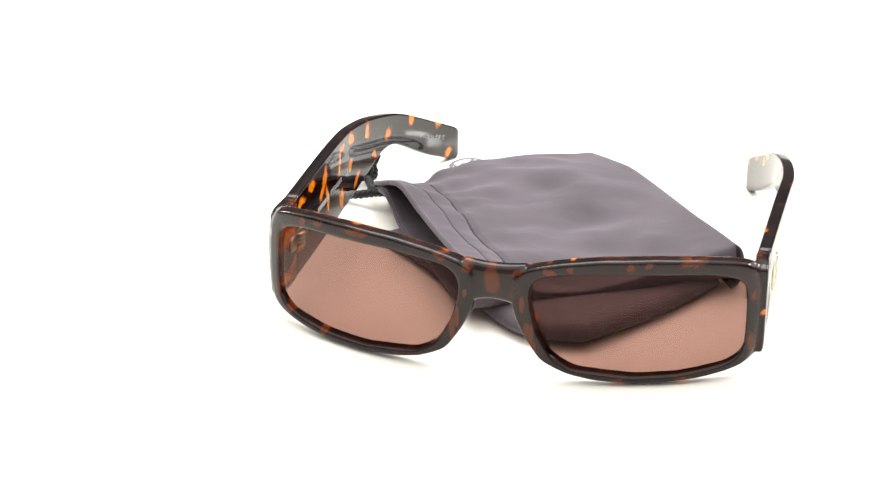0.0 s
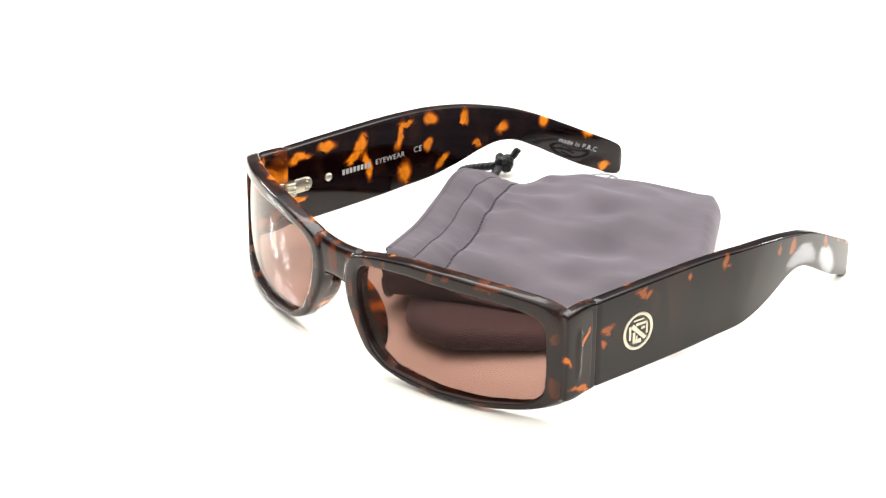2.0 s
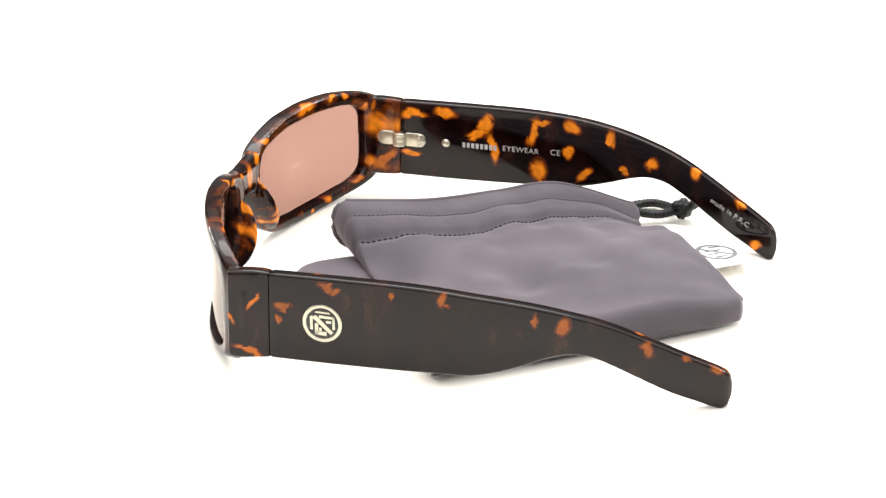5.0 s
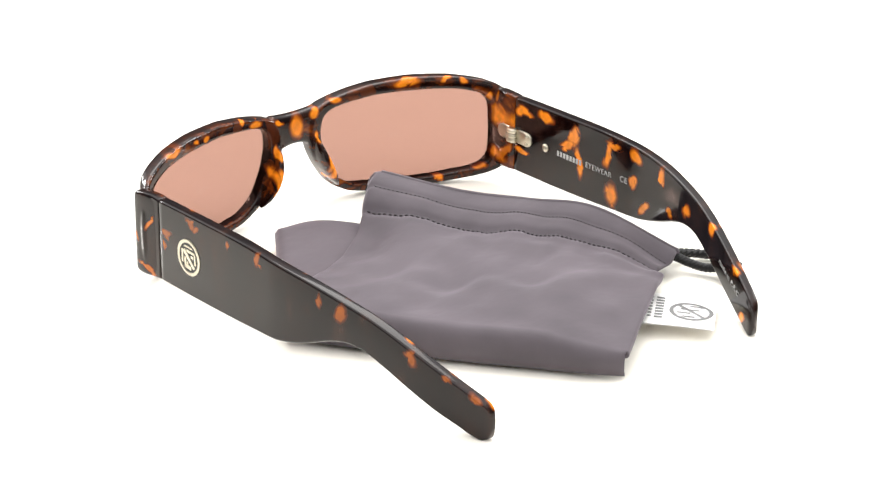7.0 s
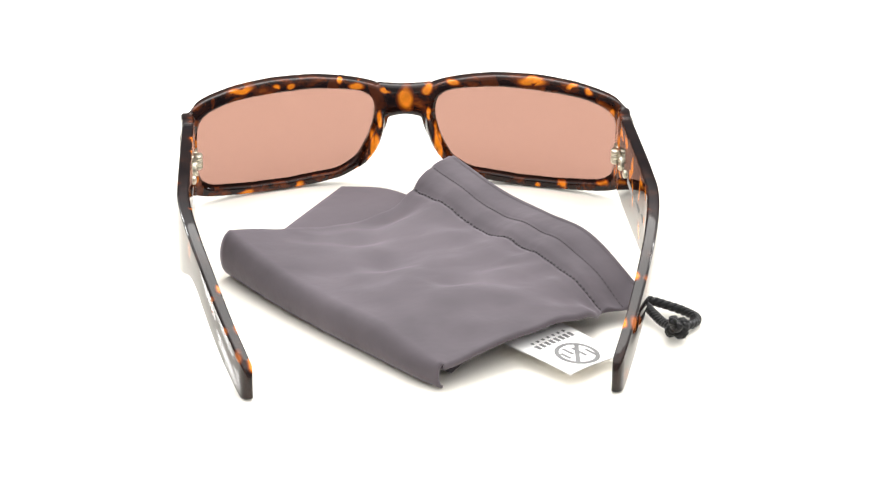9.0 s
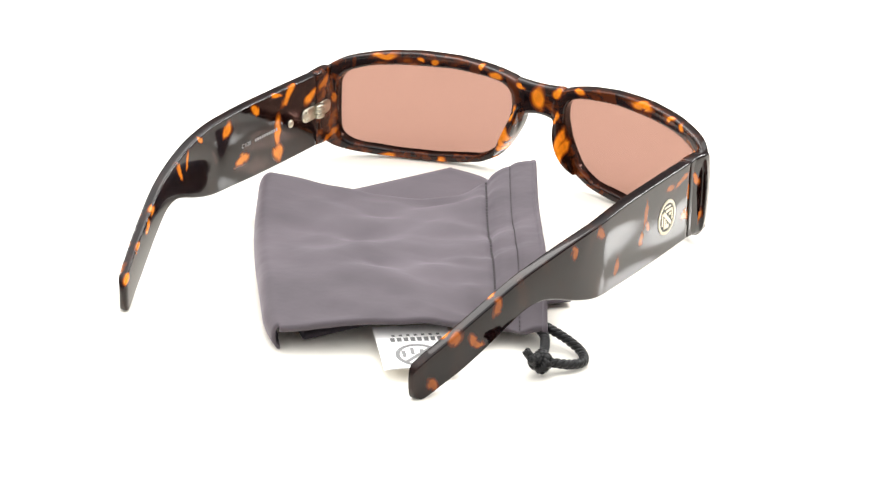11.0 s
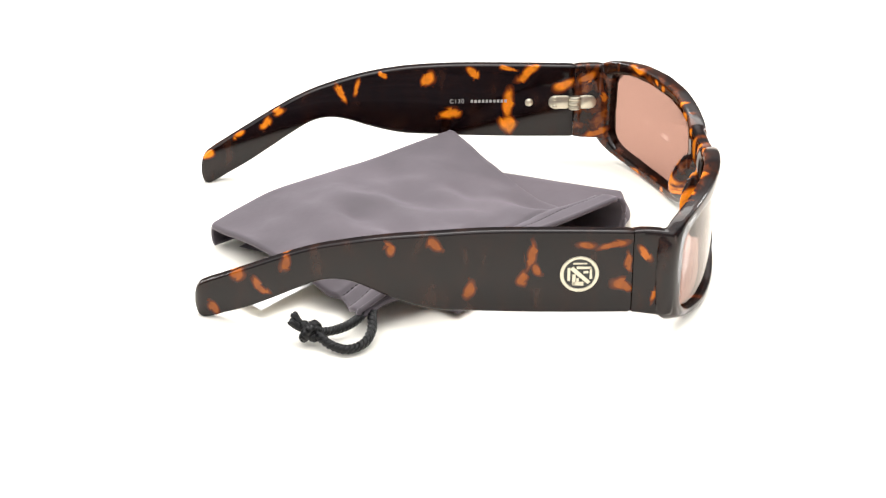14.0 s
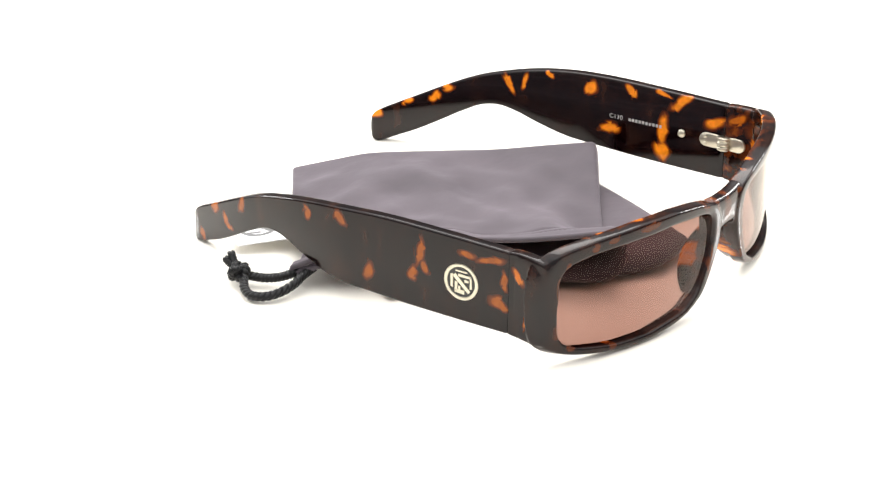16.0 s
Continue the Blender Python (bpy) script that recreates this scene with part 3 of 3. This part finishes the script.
def upper_point(s, v):
    """The top of the pouch's upper half, with soft creases; s along the mouth, v from mouth to fold."""
    s5 = np.linspace(0, 1, 5)
    m = [curve_through(s5, [p[c] for p in MOUTH], [s])[0] for c in (0, 1)]
    f = [curve_through(s5, [p[c] for p in FOLD], [s])[0] for c in (0, 1)]
    z = curve_through(ROW_AT, [curve_through(s5, row, [s])[0] for row in HEIGHTS], [v])[0]
    x, y = m[0] + (f[0] - m[0]) * v, m[1] + (f[1] - m[1]) * v
    pinch = math.exp(-((v - 0.17) / 0.07) ** 2)
    y -= 2.5 * s ** 4 * pinch
    x += 2.0 * s ** 4 * pinch
    body = min(1.0, v / 0.2) * (1 - v ** 8)
    z += 1.5 * body * noise.noise(Vector((x * 0.030 + y * 0.020, y * 0.050 - x * 0.045, 3.1)))
    z += 2.9 * min(1.0, v / 0.16) * math.exp(-v / 0.5) * noise.noise(Vector((s * 6.5, v * 1.6, 1.3)))
    z += 0.8 * min(1.0, max(0.0, (v - 0.18) / 0.08)) * math.exp(-max(0.0, v - 0.18) / 0.22) * (0.6 - abs(noise.noise(Vector((s * 11.0 + v * 2.5, v * 1.2, 8.7)))) * 2)
    z += 0.8 * body * noise.noise(Vector((s * 9.0 + v * 3, v * 3.5, 5.9)))
    z += 0.8 * s ** 3 * math.sin(v * 46) * math.exp(-((v - 0.15) / 0.14) ** 2)
    z += 1.5 * min(1.0, max(0.0, (v - 0.2) / 0.1)) * (1 - v ** 6) * noise.noise(Vector((x * 0.085 - y * 0.03, y * 0.085 + x * 0.02, 7.7)))
    z += 0.5 * math.exp(-((v - 0.18) / 0.04) ** 2) * noise.noise(Vector((s * 34.0, v * 9.0, 2.2)))
    for seam, deep, wide in ((0.092, 0.45, 0.010), (0.180, 1.1, 0.014)):
        z -= deep * math.exp(-((v - seam) / wide) ** 2)
    z += 0.45 * math.exp(-((v - 0.137) / 0.03) ** 2)
    return x, y, z


def upper_shell():
    """The upper half: a flattened tube, open at the mouth."""
    bm = bmesh.new()
    nv, ns = 110, 64
    away0, away1 = Vector((0.54, -0.84)), Vector((-0.54, 0.84))
    rows = []
    for j in range(nv + 1):
        v = j / nv
        tops = [upper_point(i / ns, v) for i in range(ns + 1)]
        ring = [Vector(p) for p in tops]

        def under(i):
            s, (x, y, z) = i / ns, tops[i]
            f = min(1.0, max(0.0, (s - 0.70) / 0.30))
            f = f * f * (3 - 2 * f)
            return max(4.2, 4.3 + (z - 2.2 - 4.3) * f)
        x, y, z = tops[-1]
        lo = under(ns)
        for k in range(1, 6):
            a = math.pi * k / 6
            b = 0.45 * (z - lo) * math.sin(a)
            ring.append(Vector((x + away1.x * b, y + away1.y * b, (z + lo) / 2 + (z - lo) / 2 * math.cos(a))))
        tuck = 3.2 * math.exp(-v / 0.35)
        for i in range(ns, -1, -1):
            t = tuck * max(0.0, 1 - i / (0.22 * ns)) ** 2
            ring.append(Vector((tops[i][0] - away0.x * t, tops[i][1] - away0.y * t, under(i))))
        x, y, z = tops[0]
        lo = under(0)
        for k in range(1, 8):
            a = math.pi * k / 8
            b = (0.20 + 0.14 * math.exp(-v / 0.25)) * (z - lo) * math.sin(a) - tuck * (1 - k / 8) ** 1.3
            ring.append(Vector((x + away0.x * b, y + away0.y * b, (z + lo) / 2 - (z - lo) / 2 * math.cos(a))))
        rows.append([bm.verts.new(p * MM) for p in ring])
    n = len(rows[0])
    for a, b in zip(rows, rows[1:]):
        for k in range(n):
            bm.faces.new((a[k], a[(k + 1) % n], b[(k + 1) % n], b[k]))
    # the rounded fold, running on from the top cloth down to the table
    last = rows[-1][:ns + 1]
    ends = [upper_point(i / ns, 1.0) for i in range(ns + 1)]
    for k in range(1, 15):
        q = math.pi * k / 14
        row = []
        for i, (x, y, z) in enumerate(ends):
            reach = 4.0 - 2.2 * max(0.0, (i / ns - 0.88) / 0.12) ** 2
            mid, half = (z + 0.6) / 2, (z - 0.6) / 2
            row.append(bm.verts.new((Vector((x, y, mid + half * math.cos(q))) + OUTWARD * reach * math.sin(q)) * MM))
        for i in range(ns):
            bm.faces.new((last[i], last[i + 1], row[i + 1], row[i]))
        last = row
    return bm


def sheet(bm, top, thick):
    """A closed soft slab under a grid of points, its edges rounded off."""
    nv, nu = top.shape[:2]
    up, dn = [], []
    for j in range(nv):
        for rows, sign in ((up, 0), (dn, 1)):
            row = []
            for i in range(nu):
                p = top[j, i].copy()
                edge = min(i, nu - 1 - i, j, nv - 1 - j)
                soft = 1 - math.sqrt(1 - (1 - min(1, (edge + 0.0) / 4)) ** 2)
                z1, z0 = p[2], max(0.3, p[2] - thick)
                p[2] = z1 - (z1 - z0) * 0.48 * soft if sign == 0 else z0 + (z1 - z0) * 0.48 * soft
                row.append(bm.verts.new(Vector(p) * MM))
            rows.append(row)
    for j in range(nv - 1):
        for i in range(nu - 1):
            bm.faces.new((up[j][i], up[j][i + 1], up[j + 1][i + 1], up[j + 1][i]))
            bm.faces.new((dn[j][i], dn[j + 1][i], dn[j + 1][i + 1], dn[j][i + 1]))

    def rim(g):
        return [g[0][i] for i in range(nu)] + [g[j][-1] for j in range(1, nv)] + [g[-1][i] for i in range(nu - 2, -1, -1)] + [g[j][0] for j in range(nv - 2, 0, -1)]
    a, b = rim(up), rim(dn)
    for k in range(len(a)):
        bm.faces.new((a[k], b[k], b[(k + 1) % len(a)], a[(k + 1) % len(a)]))


def add_cloth_thickness(ob, thick):
    m = ob.modifiers.new("cloth", "SOLIDIFY")
    m.thickness, m.offset = thick, -1.0


def stitches(v, wide, count):
    bm = bmesh.new()
    for k in range(count):
        a, b = Vector(upper_point((k + 0.15) / count, v)), Vector(upper_point((k + 0.80) / count, v))
        a.z, b.z = a.z + 0.10, b.z + 0.10
        d = (b - a).normalized()
        side = d.cross(Vector((0, 0, 1))).normalized()
        up = side.cross(d)
        secs = []
        for f, r in ((0.0, 0.3), (0.15, 0.9), (0.5, 1.0), (0.85, 0.9), (1.0, 0.3)):
            p = a.lerp(b, f) + up * (wide * 0.5 * math.sin(math.pi * f))
            secs.append([p + (side * math.cos(q) + up * math.sin(q)) * wide * r for q in (2 * math.pi * i / 6 for i in range(6))])
        loft(bm, secs)
    return bm


def smooth_path(points, count):
    p = np.array(points, float)
    t = np.linspace(0, 1, len(p))
    at = np.linspace(0, 1, count)
    return np.stack([curve_through(t, p[:, c], at) for c in range(3)], 1)


def braid(points, radius, count=60):
    """A laid cord: three strands twisted about a path."""
    path = [Vector(p) for p in smooth_path(points, count)]
    bm = bmesh.new()
    for strand in range(3):
        line = []
        for i, p in enumerate(path):
            t = (path[min(i + 1, count - 1)] - path[max(i - 1, 0)]).normalized()
            side = t.cross(Vector((0.1, 0.2, 1))).normalized()
            up = side.cross(t)
            a = i * 0.75 + 2 * math.pi * strand / 3
            line.append(p + (side * math.cos(a) + up * math.sin(a)) * radius * 0.48)
        secs = []
        for i, p in enumerate(line):
            t = (line[min(i + 1, count - 1)] - line[max(i - 1, 0)]).normalized()
            side = t.cross(Vector((0.1, 0.2, 1))).normalized()
            up = side.cross(t)
            secs.append([p + (side * math.cos(q) + up * math.sin(q)) * radius * 0.62 for q in (2 * math.pi * k / 8 for k in range(8))])
        loft(bm, secs)
    return bm


def make_cord(root):
    part("drawstring", braid([(-59, 57.5, 5.8), (-64, 58, 5.0), (-70, 58.4, 3.4), (-76, 61, 2.2), (-79, 65.5, 2.0), (-77, 70, 2.4), (-72, 74, 3.6)], 1.35), M_CORD, root, "black braided drawstring")
    part("drawstring", braid([(-59, 59.5, 5.8), (-64, 61.5, 4.8), (-66.5, 65, 3.4), (-68.5, 69.5, 2.8), (-71, 74, 3.6)], 1.35, 46), M_CORD, root, "black braided drawstring")
    loop = []
    for k in range(41):
        a = 2 * math.pi * k / 40
        x, y, z = math.sin(a) + 2 * math.sin(2 * a), math.cos(a) - 2 * math.cos(2 * a), -math.sin(3 * a)
        loop.append((-71.5 + x * 0.75, 76.0 + y * 0.75, 4.3 + z * 1.5))
    part("knot", braid(loop, 1.45, 90), M_CORD, root, "black cord knot")
    part("cord_end", braid([(-71, 77, 4.8), (-70, 79, 6.4), (-69.3, 80.4, 8.6)], 1.2, 20), M_CORD, root, "frayed black cord end")
    part("cord_end", braid([(-71, 77, 4.4), (-71, 79.4, 5.6), (-71.2, 81.3, 7.2)], 1.1, 20), M_CORD, root, "frayed black cord end")


TAG_MID, TAG_WIDE, TAG_LONG = Vector((-32.7, 81.3)), Vector((0.755, 0.656)), Vector((-0.656, 0.755))


def tag_point(a, b, lift=0.0):
    """A point of the label: a across it, b outward from the seam, in mm."""
    p = TAG_MID + TAG_WIDE * a + TAG_LONG * b
    return Vector((p.x, p.y, 4.6 - 0.03 * max(b, -4) - 0.0018 * b * b + 0.9 * math.sin(a * 0.14 + 0.7) * max(b, 0) / 22 + lift))


def make_tag(root):
    bm = bmesh.new()
    for lift in (0.0, -0.35):
        grid = [[bm.verts.new(tag_point(-10.5 + 21 * i / 14, -5 + 25 * j / 16, lift) * MM) for i in range(15)] for j in range(17)]
        for j in range(16):
            for i in range(14):
                bm.faces.new((grid[j][i], grid[j][i + 1], grid[j + 1][i + 1], grid[j + 1][i]))
    tag = part("label_tag", bm, M_TAG, root, "white satin label sewn into the seam")

    def ink(name, quads, label):
        b2 = bmesh.new()
        for q in quads:
            b2.faces.new([b2.verts.new(tag_point(a, b, 0.08) * MM) for a, b in q])
        part(name, b2, M_TAG_INK, tag, label, smooth=False)
    ink("tag_print", [((-8 + 1.9 * k, 2.6), (-6.7 + 1.9 * k, 2.6), (-6.7 + 1.9 * k, 5.0), (-8 + 1.9 * k, 5.0)) for k in range(8)], "grey maker's name as bars")
    ink("tag_print", [((-7.6 + 2.1 * k, 0.6), (-6.7 + 2.1 * k, 0.6), (-6.7 + 2.1 * k, 1.7), (-7.6 + 2.1 * k, 1.7)) for k in range(7)], "small grey bars of print")
    quads = []
    for k in range(48):
        p, q = 2 * math.pi * k / 48, 2 * math.pi * (k + 1) / 48
        quads.append([(r * math.cos(w), 13 + r * math.sin(w)) for w, r in ((p, 6.4), (q, 6.4), (q, 5.1), (p, 5.1))])
    for y0, x0, y1, x1, w in ((-3.8, -3.8, 3.8, 3.8, 1.3), (-3.2, -1.2, 2.4, -1.2, 1.1), (-4.2, 1.4, -0.2, 1.4, 1.1), (-0.6, -3.9, 3.6, -3.9, 1.1), (1.2, 3.9, -2.6, 3.9, 1.1)):
        d = Vector((x1 - x0, y1 - y0)).normalized()
        nn = Vector((-d.y, d.x)) * w / 2
        quads.append([(x0 - nn.x, 13 + y0 - nn.y), (x1 - nn.x, 13 + y1 - nn.y), (x1 + nn.x, 13 + y1 + nn.y), (x0 + nn.x, 13 + y0 + nn.y)])
    ink("tag_mark", quads, "round grey mark")


def make_pouch():
    root = tagged(new("pouch"), "grey microfibre drawstring pouch, folded over on itself", "pouch")
    up = part("upper_half", upper_shell(), M_CLOTH, root, "soft grey cloth with an open hemmed mouth")
    add_cloth_thickness(up, 0.0008)
    mouth = [v.co / MM - Vector((0, 0, 0.55)) for v in up.data.vertices[:142]]
    part("rolled_hem", tube(mouth, 0.85), M_CLOTH, up, "rolled edge of the mouth")
    bm = bmesh.new()
    sheet(bm, grid_surface(LOWER, 61, 61), 6.0)
    part("lower_half", bm, M_CLOTH, root, "soft grey cloth lying flat")
    part("hem_stitching", stitches(0.092, 0.18, 74), M_THREAD, up, "row of fine grey stitches")
    part("hem_stitching", stitches(0.180, 0.33, 60), M_THREAD, up, "row of bold grey stitches")
    make_cord(root)
    make_tag(root)
    return root


def motions():
    things = [(glasses, pose(*GLASSES_AT, 0, 0, GLASSES_TURN)), (pouch, pose(GLASSES_AT[0], GLASSES_AT[1], 0, 0, 0, GLASSES_TURN))]
    times = [0.5 * k for k in range(33)]
    for thing, base in things:
        walk(thing, [(t, pose(0, 0, 0, 0, 0, TURN_RATE * t) @ base) for t in times])


make_table()
glasses = make_glasses()
pouch = make_pouch()
motions()
